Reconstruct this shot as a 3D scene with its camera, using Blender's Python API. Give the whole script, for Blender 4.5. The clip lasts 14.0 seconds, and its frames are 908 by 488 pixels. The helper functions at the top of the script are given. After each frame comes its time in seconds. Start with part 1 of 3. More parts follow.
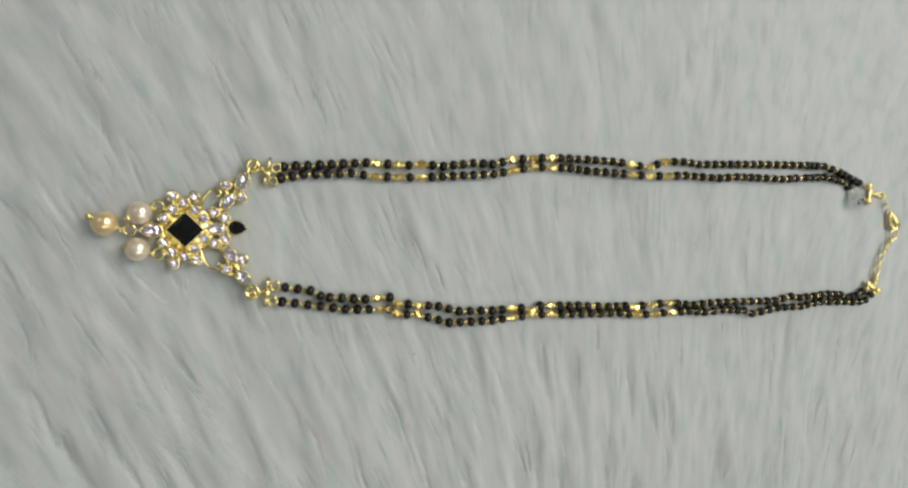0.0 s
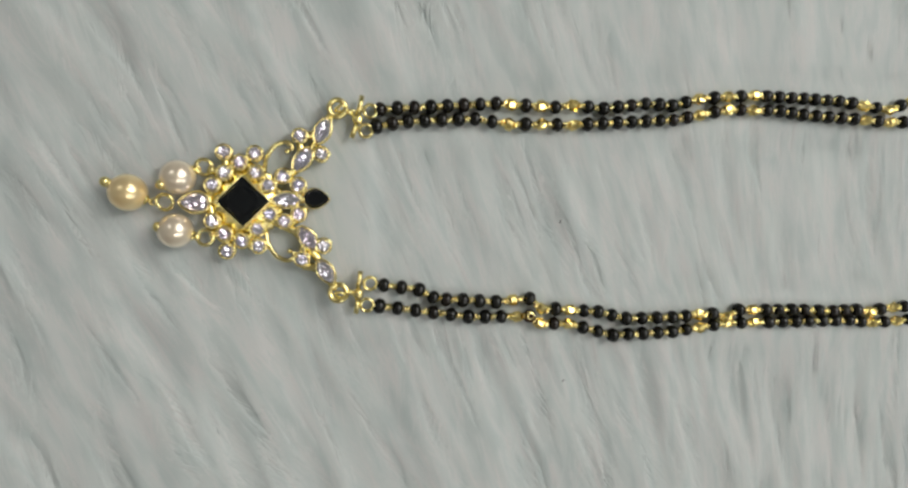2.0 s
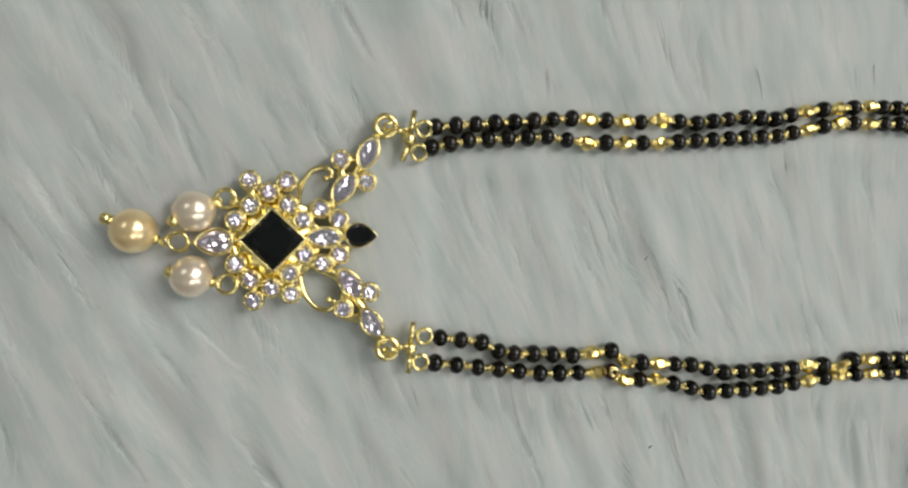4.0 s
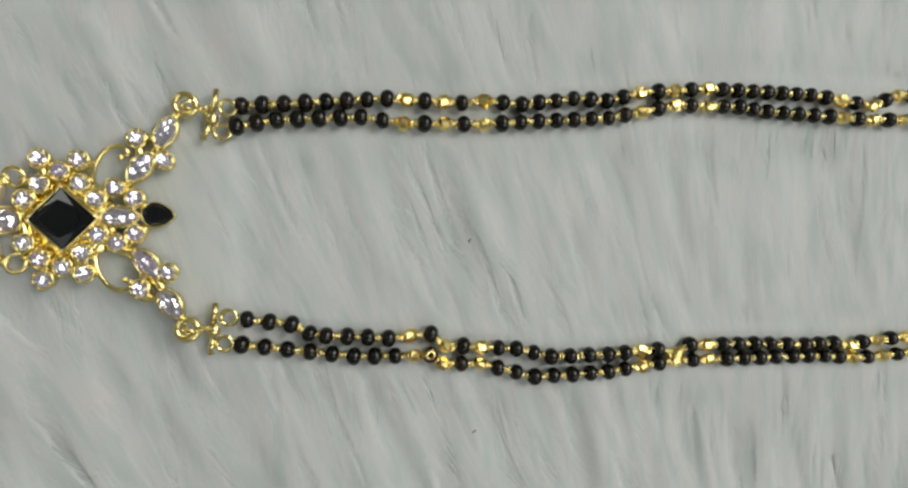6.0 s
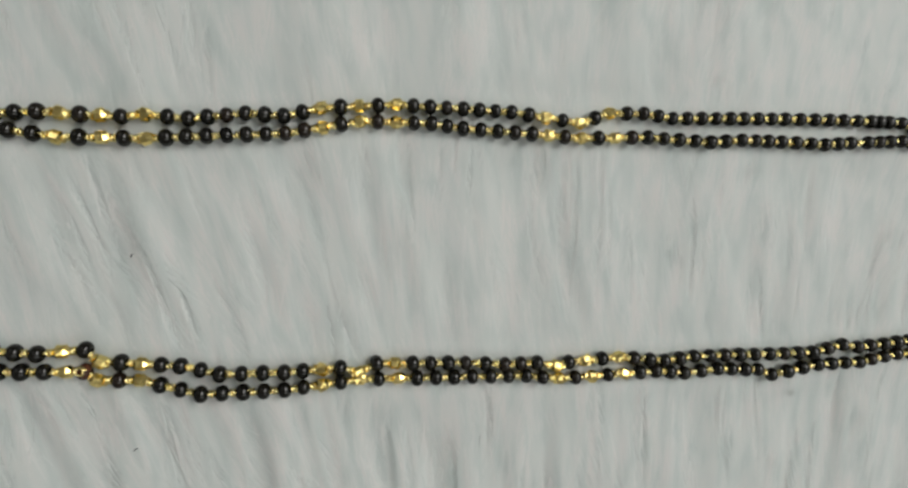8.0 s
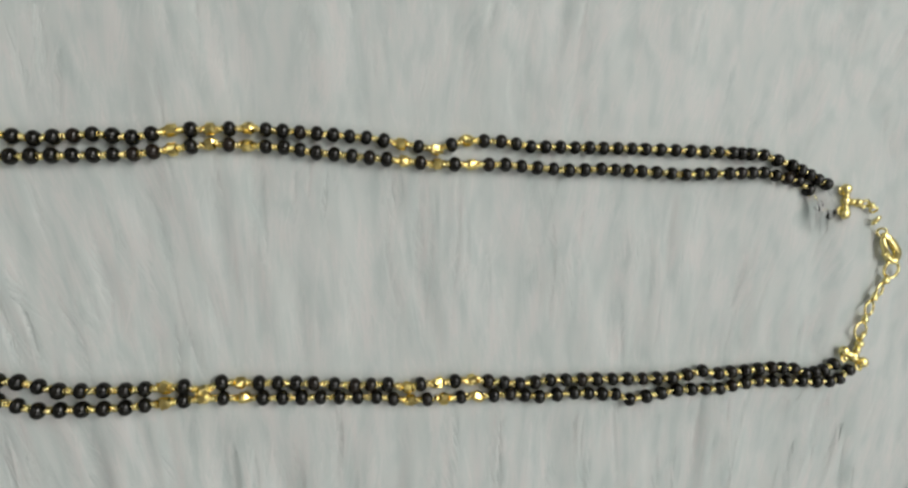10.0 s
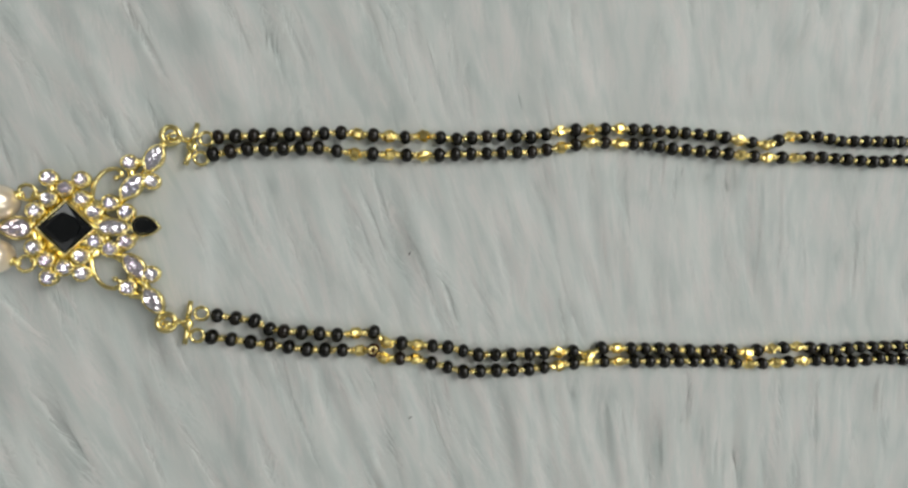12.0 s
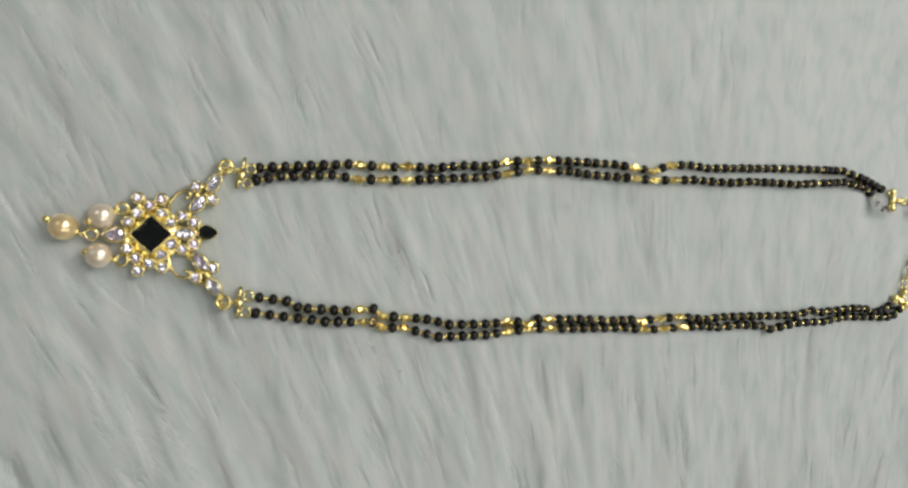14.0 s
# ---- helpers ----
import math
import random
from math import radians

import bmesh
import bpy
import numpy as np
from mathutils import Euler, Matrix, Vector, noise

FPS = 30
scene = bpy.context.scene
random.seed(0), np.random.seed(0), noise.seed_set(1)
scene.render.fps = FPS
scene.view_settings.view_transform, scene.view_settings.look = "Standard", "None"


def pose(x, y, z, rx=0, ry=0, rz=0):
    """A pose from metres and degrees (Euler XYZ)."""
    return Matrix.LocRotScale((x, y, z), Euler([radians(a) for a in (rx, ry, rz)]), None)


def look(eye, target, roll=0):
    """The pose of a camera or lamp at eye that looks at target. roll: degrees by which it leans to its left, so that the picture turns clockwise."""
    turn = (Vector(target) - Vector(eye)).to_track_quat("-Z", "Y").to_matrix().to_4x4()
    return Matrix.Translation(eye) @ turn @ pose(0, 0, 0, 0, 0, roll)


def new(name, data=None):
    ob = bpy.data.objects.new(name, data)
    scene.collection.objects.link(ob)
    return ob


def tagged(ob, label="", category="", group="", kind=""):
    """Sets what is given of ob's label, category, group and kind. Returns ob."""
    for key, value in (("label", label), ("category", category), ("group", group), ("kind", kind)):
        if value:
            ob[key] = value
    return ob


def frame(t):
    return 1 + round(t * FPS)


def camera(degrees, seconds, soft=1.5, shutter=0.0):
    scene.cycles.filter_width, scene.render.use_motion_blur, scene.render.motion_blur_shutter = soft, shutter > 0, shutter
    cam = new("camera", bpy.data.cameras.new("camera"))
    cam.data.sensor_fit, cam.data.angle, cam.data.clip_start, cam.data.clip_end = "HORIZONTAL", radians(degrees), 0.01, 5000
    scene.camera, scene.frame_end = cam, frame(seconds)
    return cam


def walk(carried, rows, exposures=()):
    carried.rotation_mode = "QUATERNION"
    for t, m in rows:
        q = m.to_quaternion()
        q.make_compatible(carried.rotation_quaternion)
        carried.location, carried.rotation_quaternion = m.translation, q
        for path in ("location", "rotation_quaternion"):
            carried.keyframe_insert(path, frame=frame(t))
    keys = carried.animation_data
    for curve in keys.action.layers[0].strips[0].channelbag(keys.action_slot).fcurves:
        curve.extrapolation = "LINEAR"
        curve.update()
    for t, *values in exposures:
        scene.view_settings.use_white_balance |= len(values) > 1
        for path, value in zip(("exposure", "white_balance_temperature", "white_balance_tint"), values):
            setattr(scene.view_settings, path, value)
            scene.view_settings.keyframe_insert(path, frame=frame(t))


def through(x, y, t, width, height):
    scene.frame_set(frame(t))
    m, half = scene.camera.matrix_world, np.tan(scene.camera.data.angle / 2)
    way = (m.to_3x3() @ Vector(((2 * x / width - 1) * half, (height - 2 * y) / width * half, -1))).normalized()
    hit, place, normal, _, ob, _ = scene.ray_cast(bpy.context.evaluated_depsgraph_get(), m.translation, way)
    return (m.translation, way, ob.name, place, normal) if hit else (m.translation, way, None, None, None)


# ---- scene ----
cam = camera(75.64, 14.0, soft=2.5)
ROWS = [
    (0.00, 0.02706, 0.00008, 0.17099, -1.45, -15.52, -0.12),
    (0.50, 0.02397, -0.00045, 0.16817, -1.47, -15.43, -0.31),
    (1.00, 0.02033, -0.00328, 0.15789, -1.37, -14.94, -0.41),
    (1.50, 0.02294, -0.00550, 0.13124, -1.38, -12.49, -0.55),
    (2.00, 0.01674, -0.00513, 0.11407, -1.52, -11.22, -0.83),
    (2.50, 0.00829, -0.00549, 0.10319, -0.64, -10.46, -1.06),
    (2.70, 0.00832, -0.00369, 0.10167, -0.33, -10.43, -1.04),
    (3.20, 0.00839, -0.00163, 0.09795, -0.32, -10.49, -1.04),
    (3.75, 0.00924, -0.00002, 0.09455, -0.64, -10.68, -1.06),
    (4.30, 0.01212, 0.00063, 0.09264, -1.00, -10.87, -1.09),
    (4.80, 0.01758, 0.00012, 0.09287, -1.12, -10.93, -1.12),
    (5.00, 0.02043, -0.00077, 0.09342, -1.03, -10.91, -1.15),
    (5.50, 0.03296, -0.00417, 0.09664, -1.11, -10.62, -1.12),
    (6.00, 0.04073, -0.00259, 0.09798, -1.17, -10.57, -0.92),
    (6.50, 0.05287, -0.00020, 0.09937, -0.89, -10.54, -0.82),
    (7.00, 0.06780, 0.00154, 0.10221, -0.92, -10.32, -0.62),
    (7.20, 0.07228, 0.00054, 0.10263, -0.99, -10.22, -0.50),
    (7.50, 0.07802, 0.00004, 0.10433, -0.93, -10.38, -0.41),
    (8.00, 0.09703, -0.00107, 0.10710, -0.84, -10.55, -0.18),
    (8.20, 0.10905, -0.00079, 0.10910, -0.66, -10.47, -0.14),
    (8.50, 0.12371, -0.00055, 0.11158, -0.53, -10.48, -0.07),
    (8.90, 0.13388, -0.00016, 0.11350, -0.29, -10.61, 0.16),
    (9.30, 0.13529, 0.00029, 0.11424, -0.03, -10.82, 0.47),
    (9.70, 0.13004, 0.00077, 0.11424, 0.14, -11.03, 0.78),
    (10.00, 0.12302, 0.00114, 0.11402, 0.17, -11.15, 0.96),
    (10.30, 0.11434, 0.00151, 0.11383, 0.07, -11.22, 1.06),
    (10.50, 0.10820, 0.00199, 0.11375, -0.34, -11.27, 1.14),
    (11.00, 0.08362, 0.00604, 0.11124, -0.36, -10.90, 1.18),
    (11.20, 0.07780, 0.00634, 0.11180, -0.32, -10.16, 1.11),
    (11.50, 0.06463, 0.00322, 0.11461, 0.02, -10.24, 0.78),
    (12.00, 0.04982, -0.00327, 0.11753, 0.37, -10.09, 0.33),
    (12.20, 0.04700, -0.00340, 0.11884, 0.20, -9.98, 0.32),
    (12.50, 0.04427, -0.00425, 0.12111, 0.60, -10.34, 0.04),
    (13.00, 0.04527, -0.00311, 0.12280, 0.89, -10.65, -0.16),
    (13.50, 0.03848, -0.00259, 0.15039, 1.02, -13.16, -0.28),
    (14.00, 0.03635, -0.00657, 0.16041, 1.57, -14.39, -0.37),
]
walk(cam, [(t, pose(x, y, z, rx, ry, rz)) for t, x, y, z, rx, ry, rz in ROWS])

# ---- light: area lamps out of view in a plain room, some added as fill ----
scene.view_settings.exposure = 0.0
world = bpy.data.worlds.new("world")
world.use_nodes = True
world.node_tree.nodes["Background"].inputs[0].default_value = (0.9, 0.95, 1.0, 1)
world.node_tree.nodes["Background"].inputs[1].default_value = 0.1
scene.world = world


def lamp(x, y, z, wide, deep, watts, target, colour=(1.0, 0.97, 0.92)):
    data = bpy.data.lights.new("area_lamp", "AREA")
    data.shape, data.size, data.size_y = "RECTANGLE", wide, deep
    data.energy, data.color = watts, colour
    ob = new("area_lamp", data)
    ob.matrix_world = look((x, y, z), target)
    return ob


# main lamp: side taken from the pearl highlights, put low to brighten the east
lamp(0.60, 0.24, 0.74, 0.34, 0.58, 5.2, (0.12, 0, 0), (1.0, 0.98, 0.94))
# two lamps placed by the highlights on the pearls
lamp(0.45, -0.70, 1.25, 0.58, 0.32, 2.8, (0.10, 0, 0), (1.0, 0.98, 0.94))
lamp(1.70, 2.00, 2.36, 0.90, 0.90, 20, (0.1, 0, 0), (1.0, 0.98, 0.94))
# fill lamps added to even out the brightness, no known source
lamp(-1.10, 1.20, 2.36, 0.90, 0.90, 7, (0.1, 0, 0), (0.97, 1.0, 0.98))
lamp(-1.20, -1.30, 2.36, 0.90, 0.90, 1.5, (0.1, 0, 0), (0.97, 1.0, 0.98))
lamp(2.50, -1.60, 2.20, 0.90, 0.90, 13, (0.1, 0, 0.1), (0.95, 0.98, 1.0))

# ---- materials ----
def material(name):
    m = bpy.data.materials.new(name)
    m.use_nodes = True
    nt = m.node_tree
    return m, nt, nt.nodes["Principled BSDF"]


def node(nt, kind, **values):
    n = nt.nodes.new(kind)
    for key, value in values.items():
        n.inputs[key.replace("_", " ")].default_value = value
    return n


def ramp(nt, source, stops):
    r = nt.nodes.new("ShaderNodeValToRGB")
    while len(r.color_ramp.elements) < len(stops):
        r.color_ramp.elements.new(0.5)
    for e, (at, colour) in zip(r.color_ramp.elements, stops):
        e.position, e.color = at, (*colour, 1)
    nt.links.new(source, r.inputs[0])
    return r.outputs[0]


def bumped(nt, bsdf, scale, strength, distance=0.0001):
    tc = nt.nodes.new("ShaderNodeTexCoord")
    n = node(nt, "ShaderNodeTexNoise", Scale=scale, Detail=3.0)
    b = node(nt, "ShaderNodeBump", Strength=strength, Distance=distance)
    nt.links.new(tc.outputs["Object"], n.inputs["Vector"])
    nt.links.new(n.outputs[0], b.inputs["Height"])
    nt.links.new(b.outputs[0], bsdf.inputs["Normal"])
    return n


def make_gold(name, base, dark, rough):
    m, nt, b = material(name)
    n = bumped(nt, b, 900, 0.12)
    big = node(nt, "ShaderNodeTexNoise", Scale=350.0, Detail=2.0)
    nt.links.new(ramp(nt, big.outputs[0], [(0.35, dark), (0.6, base)]), b.inputs["Base Color"])
    b.inputs["Metallic"].default_value = 1
    b.inputs["Roughness"].default_value = rough
    return m


GOLD = make_gold("gold_plate", (1.0, 0.88, 0.43), (0.95, 0.76, 0.27), 0.2)
GOLD_CUT = make_gold("cut_gold_bead", (1.0, 0.83, 0.34), (0.95, 0.71, 0.22), 0.24)

BLACK_BEAD, nt, b = material("black_glass_bead")
info = nt.nodes.new("ShaderNodeObjectInfo")
nt.links.new(ramp(nt, info.outputs["Random"], [(0.0, (0.004, 0.004, 0.003)), (0.8, (0.007, 0.006, 0.004)), (1.0, (0.014, 0.009, 0.006))]), b.inputs["Base Color"])
bumped(nt, b, 700, 0.16)
b.inputs["Roughness"].default_value = 0.04
b.inputs["Specular IOR Level"].default_value = 0.42

BROWN_BEAD, nt, b = material("brown_glass_bead")
n = bumped(nt, b, 600, 0.1)
nt.links.new(ramp(nt, n.outputs[0], [(0.35, (0.03, 0.012, 0.008)), (0.7, (0.10, 0.04, 0.02))]), b.inputs["Base Color"])
b.inputs["Roughness"].default_value = 0.12

BLACK_STONE, nt, b = material("black_cut_stone")
bumped(nt, b, 300, 0.05)
b.inputs["Base Color"].default_value = (0.004, 0.005, 0.006, 1)
b.inputs["Roughness"].default_value = 0.06
b.inputs["IOR"].default_value = 1.6

CRYSTAL, nt, b = material("foiled_cut_crystal")
info = nt.nodes.new("ShaderNodeObjectInfo")
nt.links.new(ramp(nt, info.outputs["Random"], [(0.0, (0.80, 0.78, 0.88)), (0.5, (0.88, 0.86, 0.90)), (1.0, (0.85, 0.78, 0.87))]), b.inputs["Base Color"])
b.inputs["Metallic"].default_value = 0.85
b.inputs["Roughness"].default_value = 0.06
b.inputs["Coat Weight"].default_value = 0.5
b.inputs["Coat Roughness"].default_value = 0.02


def make_pearl(name, base, rim):
    m, nt, b = material(name)
    n = bumped(nt, b, 260, 0.04)
    nt.links.new(ramp(nt, n.outputs[0], [(0.3, rim), (0.65, base)]), b.inputs["Base Color"])
    b.inputs["Roughness"].default_value = 0.28
    b.inputs["Metallic"].default_value = 0.6
    b.inputs["Coat Weight"].default_value = 1.0
    b.inputs["Coat Roughness"].default_value = 0.12
    return m


PEARL_GOLD = make_pearl("champagne_pearl", (1.0, 0.81, 0.46), (0.96, 0.70, 0.34))
PEARL_CREAM = make_pearl("cream_pearl", (1.0, 0.88, 0.70), (0.97, 0.80, 0.59))

def make_fur(name, cool, warm, through):
    m, nt, b = material(name)
    geo = nt.nodes.new("ShaderNodeNewGeometry")
    comb = nt.nodes.new("ShaderNodeUVMap")  # millimetres across and along the comb direction
    comb.uv_map = "comb"
    patch = node(nt, "ShaderNodeTexNoise", Scale=0.34, Detail=1.2, Roughness=0.5, Distortion=0.3)
    nt.links.new(comb.outputs[0], patch.inputs["Vector"])
    between = [(c + w) / 2 for c, w in zip(cool, warm)]
    fibre = ramp(nt, geo.outputs["Random Per Island"], [(0.0, cool), (0.5, between), (1.0, warm)])
    # shade and light of the combed locks, put into the colour as streaks
    deep = [c * 0.95 for c in cool]
    lock = ramp(nt, patch.outputs[0], [(0.30, deep), (0.48, between), (0.66, warm)])
    mix = nt.nodes.new("ShaderNodeMix")
    mix.data_type = "RGBA"
    mix.inputs[0].default_value = 0.88
    nt.links.new(fibre, mix.inputs[6])
    nt.links.new(lock, mix.inputs[7])
    nt.links.new(mix.outputs[2], b.inputs["Base Color"])
    b.inputs["Roughness"].default_value = 0.55
    b.inputs["Specular IOR Level"].default_value = 0.08
    thin = nt.nodes.new("ShaderNodeBsdfTranslucent")
    nt.links.new(mix.outputs[2], thin.inputs[0])
    both = nt.nodes.new("ShaderNodeMixShader")
    both.inputs[0].default_value = through
    nt.links.new(b.outputs[0], both.inputs[1])
    nt.links.new(thin.outputs[0], both.inputs[2])
    nt.links.new(both.outputs[0], nt.nodes["Material Output"].inputs[0])
    return m


FUR = make_fur("white_faux_fur", (0.565, 0.622, 0.605), (0.628, 0.647, 0.628), 0.15)
# paler, warmer fur copy: light on the tufts' tops, put into the colour
FUR_LIT = make_fur("lit_fur_wisps", (0.59, 0.64, 0.625), (0.665, 0.662, 0.645), 0.15)
FUR_MAT = make_fur("matted_fur", (0.545, 0.605, 0.59), (0.605, 0.628, 0.61), 0.0)

BACKING, nt, b = material("woven_fur_backing")
bumped(nt, b, 500, 0.6, 0.0005)
b.inputs["Base Color"].default_value = (0.78, 0.82, 0.81, 1)
b.inputs["Roughness"].default_value = 0.9

PAINT, nt, b = material("pale_wall_paint")
n = bumped(nt, b, 40, 0.1, 0.002)
nt.links.new(ramp(nt, n.outputs[0], [(0.3, (0.66, 0.67, 0.66)), (0.7, (0.72, 0.72, 0.71))]), b.inputs["Base Color"])
b.inputs["Roughness"].default_value = 0.8

FLOOR, nt, b = material("grey_floor")
n = bumped(nt, b, 12, 0.1, 0.001)
nt.links.new(ramp(nt, n.outputs[0], [(0.3, (0.42, 0.40, 0.37)), (0.7, (0.50, 0.48, 0.45))]), b.inputs["Base Color"])
b.inputs["Roughness"].default_value = 0.5

LINT, nt, b = material("dark_lint")
bumped(nt, b, 900, 0.5)
b.inputs["Base Color"].default_value = (0.03, 0.035, 0.04, 1)
b.inputs["Roughness"].default_value = 0.9

# ---- mesh helpers: all small lengths below are in millimetres ----
MM = 0.001


def mesh_of(name, bm, mat, smooth=True):
    bmesh.ops.recalc_face_normals(bm, faces=bm.faces)
    bmesh.ops.scale(bm, vec=(MM, MM, MM), verts=bm.verts)
    me = bpy.data.meshes.new(name)
    for f in bm.faces:
        f.smooth = smooth
    bm.to_mesh(me)
    bm.free()
    me.materials.append(mat)
    return me


def child(name, me, parent, m=None, label=""):
    ob = new(name, me)
    ob.parent = parent
    if m is not None:
        ob.matrix_basis = m
    return tagged(ob, label)


def part(name, bm, mat, parent, label="", smooth=True, m=None):
    return child(name, mesh_of(name, bm, mat, smooth), parent, m, label)


def mm(x, y, z, rx=0, ry=0, rz=0):
    return pose(x * MM, y * MM, z * MM, rx, ry, rz)


def tube(bm, points, r, sides=8, closed=False, taper=None):
    pts = [Vector(p) for p in points]
    rings, n = [], len(pts)
    for i, p in enumerate(pts):
        a = pts[i - 1] if (i or closed) else p
        c = pts[(i + 1) % n] if (i < n - 1 or closed) else p
        t = (c - a).normalized()
        side = t.cross(Vector((0, 0, 1)))
        side = side.normalized() if side.length > 1e-4 else Vector((1, 0, 0))
        up = side.cross(t)
        rr = r * (taper(i / (n - 1)) if taper else 1)
        rings.append([bm.verts.new(p + rr * (math.cos(k * math.tau / sides) * side + math.sin(k * math.tau / sides) * up)) for k in range(sides)])
    for i in range(n if closed else n - 1):
        a, c = rings[i], rings[(i + 1) % n]
        for k in range(sides):
            bm.faces.new((a[k], a[(k + 1) % sides], c[(k + 1) % sides], c[k]))
    if not closed:
        bm.faces.new(rings[0])
        bm.faces.new(rings[-1])


def torus(bm, m, big, small, around=18, sides=7):
    rows = []
    for i in range(around):
        a = i * math.tau / around
        rows.append([bm.verts.new(m @ Vector(((big + small * math.cos(k * math.tau / sides)) * math.cos(a), (big + small * math.cos(k * math.tau / sides)) * math.sin(a), small * math.sin(k * math.tau / sides)))) for k in range(sides)])
    for i in range(around):
        a, c = rows[i], rows[(i + 1) % around]
        for k in range(sides):
            bm.faces.new((a[k], a[(k + 1) % sides], c[(k + 1) % sides], c[k]))


def lathe(bm, profile, around=18, m=Matrix()):
    """A solid of revolution about z from (radius, height) pairs."""
    rows = []
    for r, z in profile:
        rows.append([bm.verts.new(m @ Vector((0, 0, z)))] if r < 1e-6 else [bm.verts.new(m @ Vector((r * math.cos(k * math.tau / around), r * math.sin(k * math.tau / around), z))) for k in range(around)])
    for a, c in zip(rows, rows[1:]):
        for k in range(around):
            j = (k + 1) % around
            quad = [a[k % len(a)], a[j % len(a)], c[j % len(c)], c[k % len(c)]]
            quad = list(dict.fromkeys(quad))
            if len(quad) > 2:
                bm.faces.new(quad)


def ball(bm, c, r, around=12, rings=8, squash=1.0):
    lathe(bm, [(r * math.sin(math.pi * i / rings) if 0 < i < rings else 0, -squash * r * math.cos(math.pi * i / rings)) for i in range(rings + 1)], around, Matrix.Translation(c))


def arc(cx, cy, r, a0, a1, z, n=12):
    return [(cx + r * math.cos(radians(a0 + (a1 - a0) * i / n)), cy + r * math.sin(radians(a0 + (a1 - a0) * i / n)), z) for i in range(n + 1)]


def spline(points, steps=6):
    """A Catmull-Rom line through 3D points."""
    p = [Vector(q) for q in points]
    p = [2 * p[0] - p[1]] + p + [2 * p[-1] - p[-2]]
    out = []
    for i in range(1, len(p) - 2):
        for s in range(steps):
            t = s / steps
            out.append(0.5 * (2 * p[i] + (p[i + 1] - p[i - 1]) * t + (2 * p[i - 1] - 5 * p[i] + 4 * p[i + 1] - p[i + 2]) * t * t + (3 * p[i] - p[i - 1] - 3 * p[i + 1] + p[i + 2]) * t ** 3))
    return out + [p[-2]]


# ---- the room: plain shell, rug on the floor ----
def slab(name, x0, x1, y0, y1, z0, z1, mat):
    bm = bmesh.new()
    bmesh.ops.create_cube(bm, size=1, matrix=Matrix.LocRotScale(((x0 + x1) * 500, (y0 + y1) * 500, (z0 + z1) * 500), None, ((x1 - x0) * 1000, (y1 - y0) * 1000, (z1 - z0) * 1000)))
    return tagged(new(name, mesh_of(name, bm, mat, False)), kind="structure")


slab("floor", -2.4, 3.4, -3.0, 3.6, -0.10, -0.012, FLOOR)
slab("ceiling", -2.4, 3.4, -3.0, 3.6, 2.40, 2.50, PAINT)
slab("wall_west", -2.5, -2.4, -3.1, 3.7, -0.10, 2.50, PAINT)
slab("wall_east", 3.4, 3.5, -3.1, 3.7, -0.10, 2.50, PAINT)
slab("wall_south", -2.4, 3.4, -3.1, -3.0, -0.10, 2.50, PAINT)
slab("wall_north", -2.4, 3.4, 3.6, 3.7, -0.10, 2.50, PAINT)

# ---- fur rug ----
bm = bmesh.new()
bmesh.ops.create_cube(bm, size=1, matrix=Matrix.LocRotScale((115, 5, -9), None, (480, 330, 6)))
bmesh.ops.bevel(bm, geom=bm.edges[:], offset=2, segments=2, affect="EDGES")
rug = tagged(new("fur_rug", mesh_of("fur_rug", bm, BACKING)), "fluffy white long-pile faux fur rug lying flat", "rug", kind="structure")


def fur_noise(x, y, scale, seed):
    """Smooth value noise from -1 to 1 on arrays of places."""
    rng = np.random.RandomState(seed)
    table = rng.uniform(-1, 1, (256, 256))
    u, v = x / scale + 100, y / scale + 100
    i, j = np.floor(u).astype(int), np.floor(v).astype(int)
    fu, fv = u - i, v - j
    fu, fv = fu * fu * (3 - 2 * fu), fv * fv * (3 - 2 * fv)
    g = lambda a, c: table[a % 256, c % 256]
    return (g(i, j) * (1 - fu) + g(i + 1, j) * fu) * (1 - fv) + (g(i, j + 1) * (1 - fu) + g(i + 1, j + 1) * fu) * fv


def comb_angle(x):
    """Degrees by which the pile is combed towards the east as it runs south."""
    return np.interp(x, [-95, -40, 0, 40, 80, 115, 160, 205, 270], [37, 30, 25, 22, 14, 5, -4, -12, -24])


def fur_lean(x, y):
    """Degrees by which the combed pile slants towards the east."""
    lean = comb_angle(x) * np.interp(y, [-128, 0, 120], [1.05, 1.0, 0.8])
    return lean + 7 * fur_noise(x, y, 38, 3) + 9 * combed(x, y, 9, 20, 4)


def combed(x, y, across, along, seed):
    """Noise that is stretched along the comb direction."""
    a = np.radians(comb_angle(x))
    return fur_noise(x * np.cos(a) + y * np.sin(a) + 2 * fur_noise(x, y, 20, seed + 50), (y * np.cos(a) - x * np.sin(a)) * across / along, across, seed)


